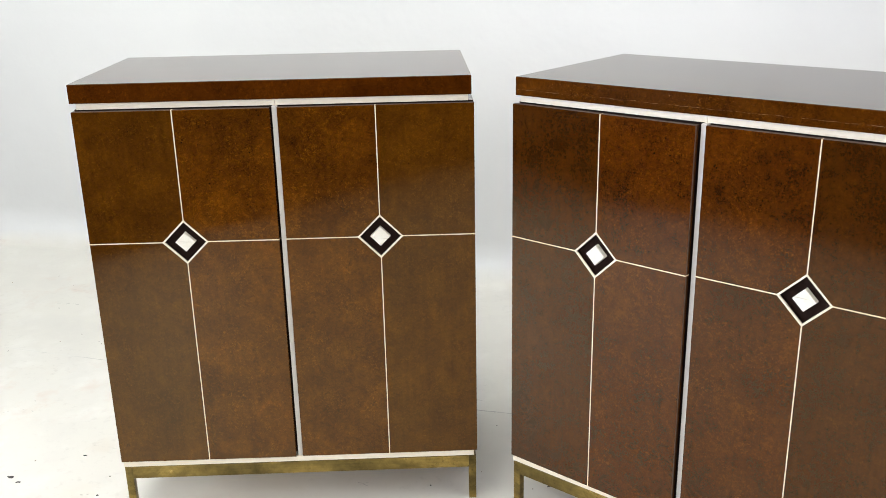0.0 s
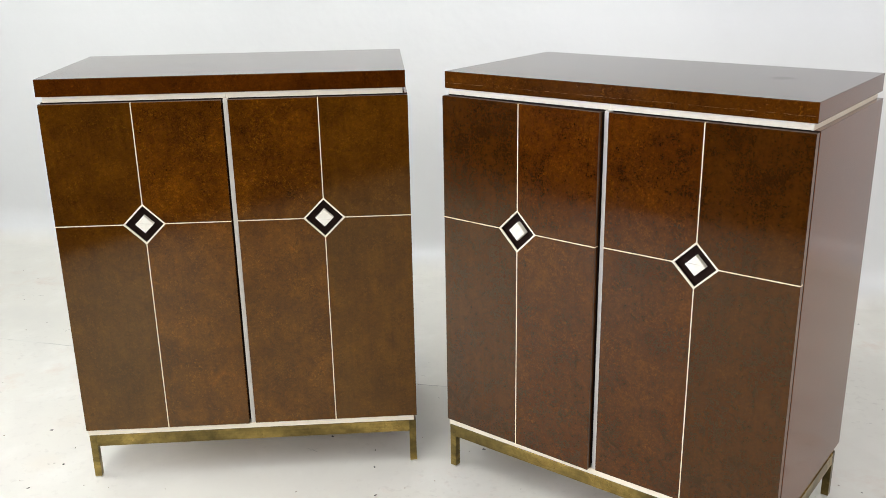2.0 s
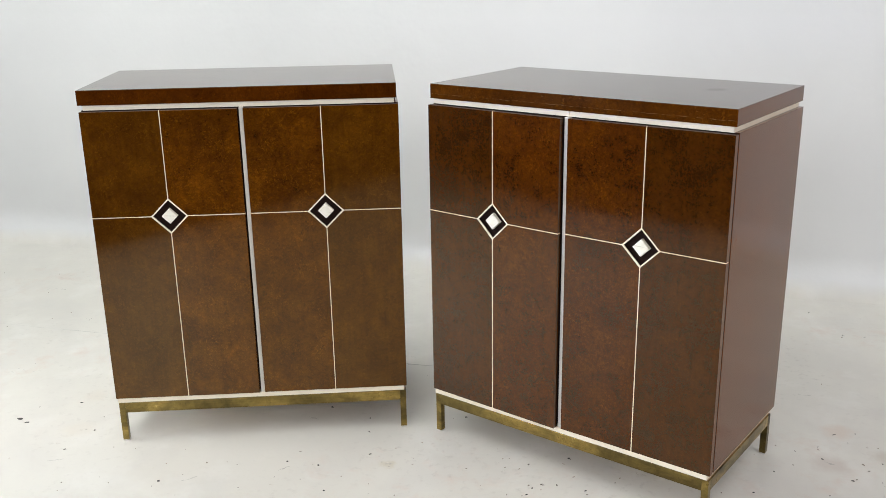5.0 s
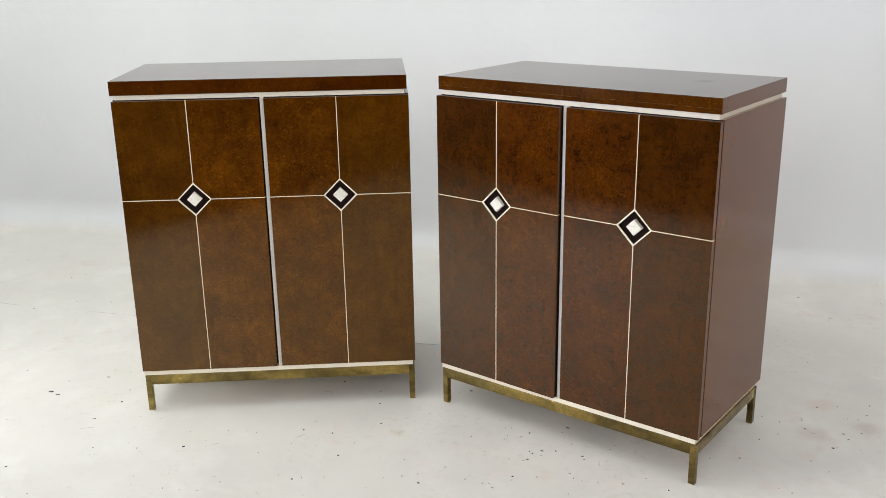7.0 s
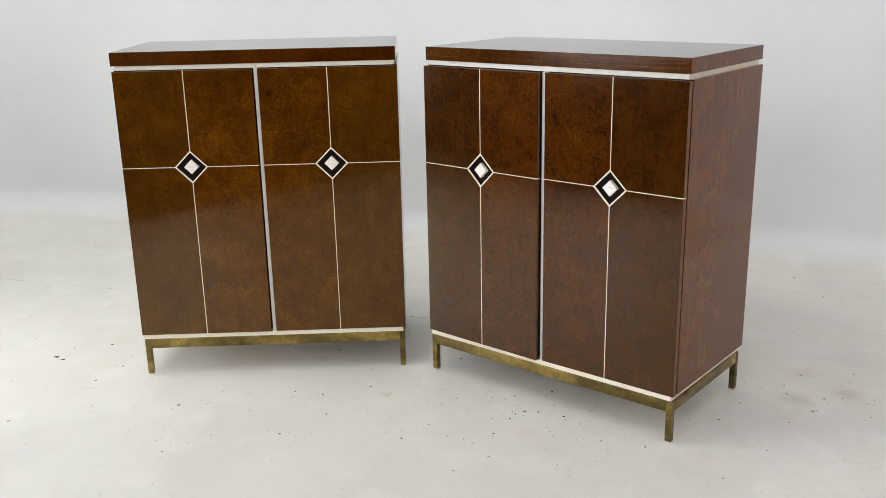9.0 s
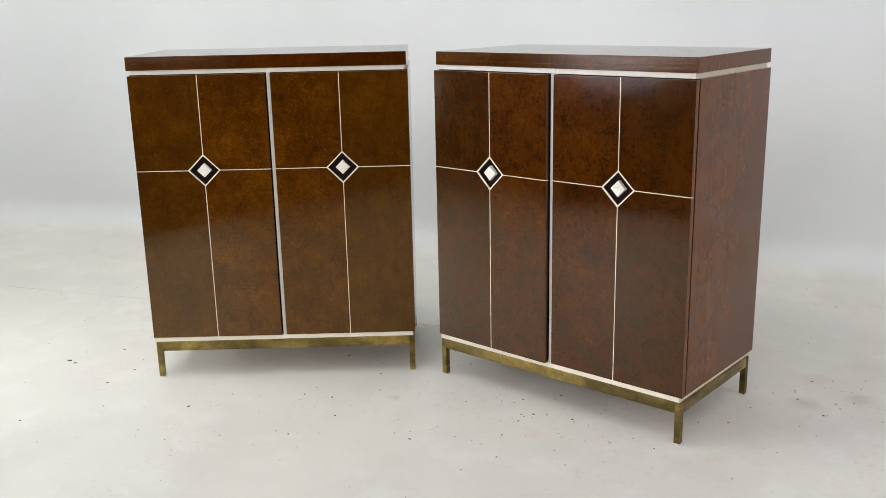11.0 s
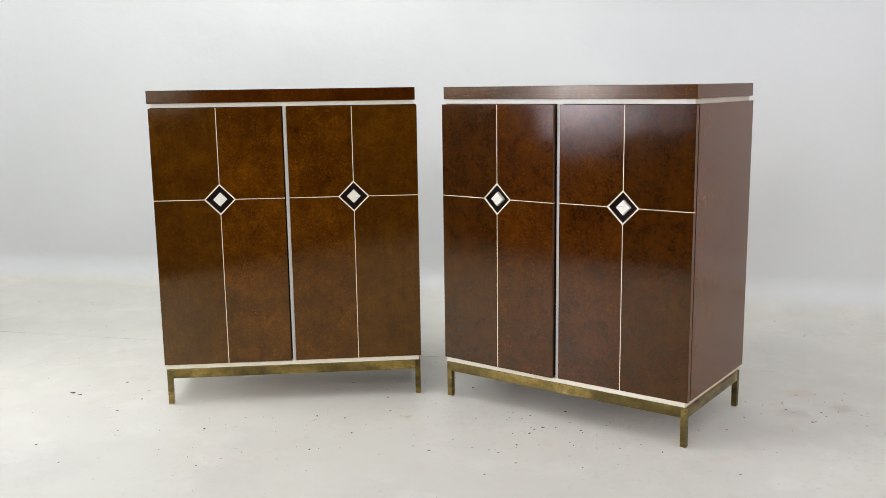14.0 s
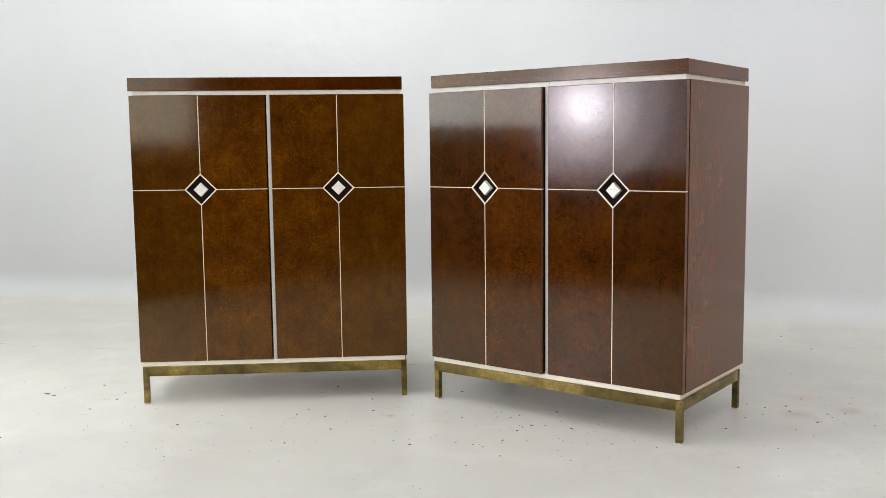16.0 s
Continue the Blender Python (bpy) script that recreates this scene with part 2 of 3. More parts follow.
def studio_paint(name, wall, floor):
    """One coat of white paint over wall, cove and floor; trodden, scuffed and stained where it is the floor."""
    m, nt, p = material(name)
    v = coords(nt)
    slow = ramp(nt, noise_tex(nt, v, 0.9, 4, 0.55), [(0.35, (0.0,)), (0.7, (1.0,))])
    clean = mix(nt, slow, *wall)
    base = mix(nt, slow, *floor)
    cloud = noise_tex(nt, v, 2.6, 6, 0.6, 0.3)
    base = mix(nt, ramp(nt, cloud, [(0.44, (0.0,)), (0.72, (0.6,))]), base, (0.56, 0.54, 0.505))
    pale = noise_tex(nt, v, 4.4, 4, 0.6)
    base = mix(nt, ramp(nt, pale, [(0.52, (0.0,)), (0.76, (0.5,))]), base, (0.77, 0.76, 0.72))
    where = ramp(nt, noise_tex(nt, v, 1.4, 2), [(0.46, (0.0,)), (0.62, (1.0,))])
    warm = ramp(nt, noise_tex(nt, v, 9.0, 5, 0.7), [(0.52, (0.0,)), (0.72, (0.6,))])
    base = mix(nt, mix(nt, 1.0, warm, where, "MULTIPLY"), base, (0.60, 0.50, 0.43))
    worn = ramp(nt, noise_tex(nt, v, 2.0, 3), [(0.44, (0.1,)), (0.64, (1.0,))])
    grime = ramp(nt, noise_tex(nt, v, 38, 3, 0.6), [(0.56, (0.0,)), (0.74, (0.42,))])
    base = mix(nt, mix(nt, 1.0, grime, worn, "MULTIPLY"), base, (0.40, 0.37, 0.34))
    # ragged little scabs where the paint has lifted
    scab = ramp(nt, noise_tex(nt, v, 26, 5, 0.75), [(0.665, (0.0,)), (0.70, (0.6,))])
    base = mix(nt, mix(nt, 1.0, scab, worn, "MULTIPLY"), base, (0.48, 0.44, 0.39))
    for scale, size, keep, shade in ((21.0, 0.05, 0.64, 0.4), (55.0, 0.07, 0.67, 0.35)):
        cell = add(nt, "ShaderNodeTexVoronoi", Scale=scale, Randomness=1.0)
        nt.links.new(v, cell.inputs["Vector"])
        dot = ramp(nt, cell.outputs["Distance"], [(size * 0.4, (1.0,)), (size, (0.0,))])
        few = ramp(nt, noise_tex(nt, v, scale * 0.21, 2, 0.7), [(keep - 0.03, (0.0,)), (keep + 0.02, (shade,))])
        base = mix(nt, mix(nt, 1.0, dot, few, "MULTIPLY"), base, (0.22, 0.19, 0.165))
    frayed = nt.nodes.new("ShaderNodeVectorMath")
    frayed.operation = "MULTIPLY_ADD"
    fray = add(nt, "ShaderNodeTexNoise", Scale=16.0, Detail=5.0, Roughness=0.7)
    nt.links.new(v, fray.inputs["Vector"])
    nt.links.new(fray.outputs["Color"], frayed.inputs[0])
    frayed.inputs[1].default_value = (0.10, 0.07, 0.0)
    nt.links.new(v, frayed.inputs[2])
    for x, y, r, strength, shade in ((1.25, 0.27, 0.06, 0.6, (0.62, 0.52, 0.44)), (1.37, 0.13, 0.06, 0.65, (0.50, 0.44, 0.38)), (1.20, 0.06, 0.07, 0.55, (0.52, 0.45, 0.40)),
                                     (-0.09, -0.254, 0.03, 0.6, (0.55, 0.50, 0.38)), (-1.24, -0.05, 0.05, 0.35, (0.60, 0.54, 0.46)), (-1.15, -0.28, 0.07, 0.3, (0.66, 0.60, 0.50)),
                                     (0.62, -0.33, 0.06, 0.3, (0.56, 0.52, 0.48)), (1.42, 0.42, 0.07, 0.35, (0.56, 0.52, 0.50)), (-0.32, 0.60, 0.12, 0.35, (0.50, 0.50, 0.48))):
        far = nt.nodes.new("ShaderNodeVectorMath")
        far.operation = "DISTANCE"
        nt.links.new(frayed.outputs[0], far.inputs[0])
        far.inputs[1].default_value = (x + 0.05, y + 0.035, 0.0)
        spot = ramp(nt, far.outputs["Value"], [(r * 0.35, (strength,)), (r, (0.0,))])
        base = mix(nt, spot, base, shade)
    # the unseen front of the coat is darkened so its reflection fades softly
    front_fade = nt.nodes.new("ShaderNodeVectorMath")
    front_fade.operation = "DOT_PRODUCT"
    nt.links.new(v, front_fade.inputs[0])
    front_fade.inputs[1].default_value = (0.45, 1.0, 0.0)
    reach = math_node(nt, "MULTIPLY_ADD", noise_tex(nt, v, 2.2, 5, 0.6), 0.5, math_node(nt, "ADD", front_fade.outputs["Value"], 2.96))
    base = mix(nt, ramp(nt, reach, [(0.12, (0.85,)), (0.95, (0.0,))]), base, (0.20, 0.185, 0.165))
    # dirt and wear thin out where the floor turns up into the cove
    sep = nt.nodes.new("ShaderNodeSeparateXYZ")
    nt.links.new(v, sep.inputs[0])
    rise = math_node(nt, "MULTIPLY_ADD", noise_tex(nt, v, 5, 3), 0.05, sep.outputs["Z"])
    trodden = ramp(nt, rise, [(0.03, (1.0,)), (0.085, (0.0,))])
    nt.links.new(mix(nt, trodden, clean, base), p.inputs["Base Color"])
    nt.links.new(mix(nt, trodden, (0.34, 0.34, 0.34), ramp(nt, cloud, [(0.3, (0.29,)), (0.75, (0.37,))])), p.inputs["Roughness"])
    p.inputs["Specular IOR Level"].default_value = 0.38
    # the plaster of the wall is slightly uneven under the paint
    uneven = add(nt, "ShaderNodeBump", Distance=0.02)
    nt.links.new(mix(nt, trodden, (0.4, 0.4, 0.4), (0.0, 0.0, 0.0)), uneven.inputs["Strength"])
    nt.links.new(noise_tex(nt, v, 3.6, 4, 0.55), uneven.inputs["Height"])
    nt.links.new(uneven.outputs["Normal"], p.inputs["Normal"])
    return m


W, D, H = 0.914, 0.486, 1.1150    # a cabinet's width, depth and height
OLIVE_CALM = burl_lacquer("burl_lacquer_olive_calm", (1.12, 1.10, 0.72), figure=0.45, shift=2.3)
OLIVE_FIGURED = burl_lacquer("burl_lacquer_olive_figured", (1.18, 1.04, 0.56), figure=1.0, shift=5.1)
BROWN_CALM = burl_lacquer("burl_lacquer_brown_calm", (0.68, 0.56, 0.34), figure=0.6, shift=8.7, sheen=(1.0, 0.84, 0.58, 1))
BROWN_FIGURED = burl_lacquer("burl_lacquer_brown_figured", (0.89, 0.66, 0.33), figure=1.1, shift=12.9, sheen=(1.0, 0.84, 0.58, 1))
BURL_TOP = burl_lacquer("burl_lacquer_top", (0.98, 0.72, 0.50), figure=0.7, shift=4.0, gloss=0.5, edge=0.25)
BURL_WORN = burl_lacquer("burl_lacquer_worn_edge", (1.05, 0.88, 0.66), figure=0.8, shift=6.0, gloss=0.42, edge=0.28, worn=True)
# side-turned faces: a lighter burl copy, their extra brightness put into the tint
BURL_LIGHTER_SIDE = burl_lacquer("burl_lacquer_lighter_side", (1.95, 1.62, 1.2), figure=0.15, shift=1.1, gloss=0.46, sheen=(1, 0.90, 0.84, 1))
BURL_FLAT = burl_lacquer("burl_lacquer_table", (0.8, 0.8, 0.9), figure=0.6, shift=9.9, gloss=0.5, sheen=(1, 0.97, 0.95, 1))
BURL_FLAT_STAINED = burl_lacquer("burl_lacquer_stained_table", (0.8, 0.8, 0.9), figure=0.6, shift=3.3, gloss=0.5, sheen=(1, 0.97, 0.95, 1), stain=(0.745, 0.29, 0.038))
IVORY = ivory("ivory_lacquer", (0.81, 0.735, 0.59))
STILE_PAINT = ivory("greyed_ivory", (0.57, 0.54, 0.49), 0.4)
KNOB_BONE = ivory("knob_bone", (0.84, 0.80, 0.70), 0.4)
INLAY = ivory("aged_inlay", (0.82, 0.70, 0.50))
kt = KNOB_BONE.node_tree
threads = ramp(kt, noise_tex(kt, coords(kt, scale=(14, 14, 420), per_object=True), 1.0, 3, 0.6), [(0.60, (0.0,)), (0.70, (0.55,))])
kb = kt.nodes["Principled BSDF"]
kt.links.new(mix(kt, threads, kb.inputs["Base Color"].links[0].from_socket, (0.40, 0.34, 0.26)), kb.inputs["Base Color"])
BRASS = brass("aged_brass")
RECESS = plain("recess_brown", (0.016, 0.008, 0.006), 0.5, 0.35, 60.0)
RECESS.node_tree.nodes["Principled BSDF"].inputs["Specular IOR Level"].default_value = 0.06
# near-black wood: the shade in the door gaps is put into its colour
SHADOW_WOOD = plain("gap_shade_wood", (0.018, 0.010, 0.007), 0.6)
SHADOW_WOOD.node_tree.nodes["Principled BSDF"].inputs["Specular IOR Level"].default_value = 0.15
# warm pale reflector colour for the unseen undersides
BOUNCE_TAN = plain("bounce_tan", (0.42, 0.30, 0.19), 0.7, 0.2, 12.0)
# door top edges: part of the overhang's shade is mixed into this brown
EDGE_WOOD = plain("shaded_edge_wood", (0.040, 0.018, 0.010), 0.5)
EDGE_WOOD.node_tree.nodes["Principled BSDF"].inputs["Specular IOR Level"].default_value = 0.25
GLIDE = plain("clear_glide", (0.62, 0.60, 0.56), 0.3)
STUDIO_PAINT = studio_paint("studio_paint", ((0.65, 0.655, 0.65), (0.60, 0.606, 0.605)), ((0.665, 0.645, 0.585), (0.625, 0.607, 0.55)))
DARK_FLOOR = plain("workshop_concrete", (0.03, 0.028, 0.026), 0.85, 0.25, 3.0)
DARK_FLOOR.node_tree.nodes["Principled BSDF"].inputs["Specular IOR Level"].default_value = 0.0
CEILING_PAINT = plain("ceiling_paint", (0.30, 0.30, 0.295), 0.7, 0.06, 2.0)
# unseen walls, kept near-black so the door reflections stay dark
ROOM_PAINT = plain("room_paint", (0.07, 0.067, 0.064), 0.8, 0.06, 2.0)
CRACK = plain("joint_filler", (0.44, 0.43, 0.40), 0.7, 0.35, 9.0)
JOINT = plain("broken_joint_filler", (0.60, 0.59, 0.55), 0.6, 0.0, 8.0)
jn = JOINT.node_tree
jn.links.new(ramp(jn, noise_tex(jn, coords(jn), 5.5, 5, 0.7), [(0.42, (0.64, 0.63, 0.585)), (0.62, (0.36, 0.345, 0.32))]), jn.nodes["Principled BSDF"].inputs["Base Color"])
DARK_CRUMB = plain("dark_crumb", (0.045, 0.042, 0.040), 0.7, 0.5, 60.0)
GRIT = plain("grit", (0.055, 0.052, 0.05), 0.7, 0.5, 60.0)
isle = GRIT.node_tree.nodes.new("ShaderNodeNewGeometry")
tone = ramp(GRIT.node_tree, isle.outputs["Random Per Island"], [(0.0, (0.075, 0.068, 0.062)), (0.35, (0.18, 0.15, 0.125)), (0.7, (0.33, 0.27, 0.22)), (1.0, (0.50, 0.44, 0.38))])
GRIT.node_tree.links.new(tone, GRIT.node_tree.nodes["Principled BSDF"].inputs["Base Color"])
FLAKE = plain("paint_flake", (0.52, 0.49, 0.43), 0.6, 0.3, 60.0)


# ---- building helpers ----
def part(name, bm, mat, parent=None, label=""):
    me = bpy.data.meshes.new(name)
    bmesh.ops.recalc_face_normals(bm, faces=bm.faces)
    bm.to_mesh(me)
    bm.free()
    me.materials.append(mat)
    ob = new(name, me)
    if parent:
        ob.parent = parent
    return tagged(ob, label)


def box(x0, x1, y0, y1, z0, z1, bevel=0.0, bm=None, segments=2):
    bm = bm or bmesh.new()
    m = Matrix.LocRotScale(((x0 + x1) / 2, (y0 + y1) / 2, (z0 + z1) / 2), None, (x1 - x0, y1 - y0, z1 - z0))
    made = bmesh.ops.create_cube(bm, size=1.0, matrix=m)
    if bevel:
        edges = {e for v in made["verts"] for e in v.link_edges}
        bmesh.ops.bevel(bm, geom=list(edges), offset=bevel, segments=segments, affect="EDGES", profile=0.5)
    return bm


def prism(points, y0, y1, bevel=0.0):
    """A plate whose outline is a polygon in x, z, from y0 (front) to y1."""
    bm = bmesh.new()
    front = [bm.verts.new((x, y0, z)) for x, z in points]
    back = [bm.verts.new((x, y1, z)) for x, z in points]
    face = bm.faces.new(front)
    bm.faces.new(back[::-1])
    for i in range(len(points)):
        j = (i + 1) % len(points)
        bm.faces.new((front[i], back[i], back[j], front[j]))
    if bevel:
        bmesh.ops.bevel(bm, geom=list(face.edges), offset=bevel, segments=2, affect="EDGES", profile=0.5)
    return bm


# ---- the studio ----
COVE_Y, COVE_R, LEFT_X, CORNER_R, EAST_X, SOUTH_Y, CEIL = 1.490, 0.17, -2.65, 1.3, 5.2, -9.6, 4.05
WALL_Y = COVE_Y + COVE_R
RETURN_Y = -1.3


def cyclorama():
    path = [(EAST_X - 0.0, WALL_Y, 0.0, -1.0)]
    for k in range(1, 9):
        path.append((EAST_X + (LEFT_X - EAST_X) * k / 8, WALL_Y, 0.0, -1.0))
    for k in range(1, 15):
        a = math.pi / 2 * k / 14
        path.append((LEFT_X - CORNER_R * math.sin(a), WALL_Y - CORNER_R + CORNER_R * math.cos(a), math.sin(a), -math.cos(a)))
    path.append((LEFT_X - CORNER_R, RETURN_Y, 1.0, 0.0))
    profile = []
    for k in range(0, 21):
        a = math.pi / 2 * k / 20
        profile.append((COVE_R * (1 - math.sin(a)), COVE_R * (1 - math.cos(a)) - 0.001))
    profile.append((0.0, CEIL))
    bm = bmesh.new()
    grid = [[bm.verts.new((x + nx * d, y + ny * d, z)) for d, z in profile] for x, y, nx, ny in path]
    for a, b in zip(grid, grid[1:]):
        for i in range(len(profile) - 1):
            bm.faces.new((a[i], a[i + 1], b[i + 1], b[i])).smooth = True
    outer = [[bm.verts.new((x - nx * 0.15, y - ny * 0.15, z)) for z in (-0.05, CEIL)] for x, y, nx, ny in path]
    for a, b in zip(outer, outer[1:]):
        bm.faces.new((a[0], b[0], b[1], a[1]))
    for g, h, o, q in zip(grid, grid[1:], outer, outer[1:]):
        bm.faces.new((g[-1], o[1], q[1], h[-1]))
    return tagged(part("wall_north", bm, STUDIO_PAINT), "white painted studio backdrop wall with a curved cove", "wall", kind="structure")


cyclorama()


def painted_floor():
    """The coat of floor paint; its front edge runs askew across the concrete and is ragged."""
    west, east = LEFT_X - CORNER_R - 0.2, EAST_X + 0.15
    bm = bmesh.new()
    rows = []
    n = 160
    for k in range(n + 1):
        x = west + (east - west) * k / n
        y = min(-1.9, max(-3.5, -2.15 - 0.45 * (x + 1.8))) + 0.05 * noise.noise((x * 3.0, 1.0, 0.0)) + 0.02 * noise.noise((x * 17.0, 5.0, 0.0))
        rows.append([bm.verts.new(c) for c in ((x, WALL_Y + 0.2, 0.0), (x, y, 0.0), (x, y, -0.004))])
    for a, b in zip(rows, rows[1:]):
        for i in range(2):
            bm.faces.new((a[i], a[i + 1], b[i + 1], b[i]))
    return tagged(part("floor", bm, STUDIO_PAINT), "scuffed light grey painted studio floor", "floor", kind="structure")


painted_floor()
tagged(part("floor_workshop", box(LEFT_X - CORNER_R - 0.2, EAST_X + 0.15, SOUTH_Y, WALL_Y + 0.2, -0.12, -0.004), DARK_FLOOR),
       "dark bare concrete workshop floor", "floor", kind="structure")
# added walls and ceiling, all out of view, closing the room
tagged(part("wall_east", box(EAST_X, EAST_X + 0.15, SOUTH_Y, WALL_Y + 0.2, -0.1, CEIL), ROOM_PAINT), "unseen dark wall closing the room", "wall", kind="structure")
tagged(part("wall_south", box(LEFT_X - CORNER_R - 0.2, EAST_X + 0.15, SOUTH_Y - 0.15, SOUTH_Y, -0.1, CEIL), ROOM_PAINT), "unseen dark wall closing the room", "wall", kind="structure")
tagged(part("wall_west", box(LEFT_X - CORNER_R - 0.15, LEFT_X - CORNER_R, SOUTH_Y, RETURN_Y, -0.1, CEIL), ROOM_PAINT), "unseen dark wall closing the room", "wall", kind="structure")
tagged(part("ceiling", box(LEFT_X - CORNER_R - 0.2, EAST_X + 0.15, SOUTH_Y - 0.15, WALL_Y + 0.2, CEIL + 0.002, CEIL + 0.15), CEILING_PAINT), "unseen grey ceiling closing the room", "ceiling", kind="structure")


# ---- the cabinets ----
SLAB_Z, DOOR_TOP, DOOR_BOTTOM, RAIL_TOP, RAIL_BOTTOM = 1.0735, 1.0572, 0.1500, 0.1325, 0.0990
DOOR_FRONT, DOOR_BACK = -0.0150, 0.0045
LINE = 0.0012            # half the width of an inlay line
DIAMOND, FRAME = 0.0550, 0.0058   # half diagonal, and the frame's width along it
HANDLE_Z = 0.7405


def door(parent, x0, x1, cx, hinge_x, swing, sheets):
    """One overlay door: four burl panels between ivory inlay lines that meet at a sunk diamond handle."""
    cz, f, b = HANDLE_Z, DOOR_FRONT, DOOR_BACK
    z0, z1 = DOOR_BOTTOM, DOOR_TOP - 0.0008
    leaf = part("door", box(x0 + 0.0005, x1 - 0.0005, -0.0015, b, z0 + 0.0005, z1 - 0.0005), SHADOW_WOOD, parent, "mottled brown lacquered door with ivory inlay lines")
    leaf.data.materials.append(BURL_LIGHTER_SIDE)
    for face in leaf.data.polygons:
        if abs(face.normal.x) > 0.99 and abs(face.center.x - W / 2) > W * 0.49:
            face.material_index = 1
    d = DIAMOND - 0.001
    for sx in (-1, 1):
        for sz in (-1, 1):
            ex, ez = (x0 if sx < 0 else x1), (z0 if sz < 0 else z1)
            pts = [(ex, ez), (cx + sx * LINE, ez), (cx + sx * LINE, cz + sz * (d - LINE)), (cx + sx * (d - LINE), cz + sz * LINE), (ex, cz + sz * LINE)]
            panel = part("panel", prism(pts, f, -0.0015, 0.0006), sheets[0 if sx < 0 else 1], leaf)
            panel.data.materials.append(EDGE_WOOD)
            panel.data.materials.append(BURL_LIGHTER_SIDE)
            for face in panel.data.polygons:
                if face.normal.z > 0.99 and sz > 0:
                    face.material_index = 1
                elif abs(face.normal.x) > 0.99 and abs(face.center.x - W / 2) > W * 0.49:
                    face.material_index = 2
    g = 0.0002
    part("inlay_line", box(cx - LINE, cx + LINE, f - g, -0.0015, cz + d - 0.001, z1 - 0.0002), INLAY, leaf, "thin ivory inlay line")
    part("inlay_line", box(cx - LINE, cx + LINE, f - g, -0.0015, z0 + 0.0002, cz - d + 0.001), INLAY, leaf, "thin ivory inlay line")
    part("inlay_line", box(x0 - g, cx - d + 0.001, f - g, -0.0015, cz - LINE, cz + LINE), INLAY, leaf, "thin ivory inlay line")
    part("inlay_line", box(cx + d - 0.001, x1 + g, f - g, -0.0015, cz - LINE, cz + LINE), INLAY, leaf, "thin ivory inlay line")
    # the diamond frame, a mitred ring
    bm = bmesh.new()
    rings = []
    for r, y in ((DIAMOND, -0.0016), (DIAMOND, f - 0.0004), (DIAMOND - 0.0005, f - 0.0008), (DIAMOND - FRAME + 0.0005, f - 0.0008), (DIAMOND - FRAME, f - 0.0004), (DIAMOND - FRAME, f + 0.004), (DIAMOND - 0.002, f + 0.004)):
        rings.append([bm.verts.new((cx + r * u, y, cz + r * w)) for u, w in ((0, 1), (1, 0), (0, -1), (-1, 0))])
    for a, c in zip(rings, rings[1:] + rings[:1]):
        for i in range(4):
            j = (i + 1) % 4
            bm.faces.new((a[i], c[i], c[j], a[j]))
    part("handle_frame", bm, IVORY, leaf, "ivory diamond handle frame")
    r = DIAMOND - FRAME + 0.0002
    tub = prism([(cx, cz + r), (cx + r, cz), (cx, cz - r), (cx - r, cz)], -0.0028, -0.0017)
    rings = []
    for q, y in ((r + 0.0005, f + 0.0038), (r - 0.0003, f + 0.0038), (r - 0.0003, -0.0020), (r + 0.0005, -0.0020)):
        rings.append([tub.verts.new((cx + q * u, y, cz + q * w)) for u, w in ((0, 1), (1, 0), (0, -1), (-1, 0))])
    for a, c in zip(rings, rings[1:] + rings[:1]):
        for i in range(4):
            j = (i + 1) % 4
            tub.faces.new((a[i], c[i], c[j], a[j]))
    part("handle_recess", tub, RECESS, leaf, "dark brown sunk diamond plate")
    k = 0.0238
    part("knob", prism([(cx, cz + k), (cx + k, cz), (cx, cz - k), (cx - k, cz)], f - 0.0010, -0.0029, 0.0012), KNOB_BONE, leaf, "square bone-white pull knob set on point")
    hinge = Vector((hinge_x, DOOR_BACK, 0))
    leaf.matrix_basis = Matrix.Translation(hinge) @ pose(0, 0, 0, 0, 0, swing) @ Matrix.Translation(-hinge)
    return leaf


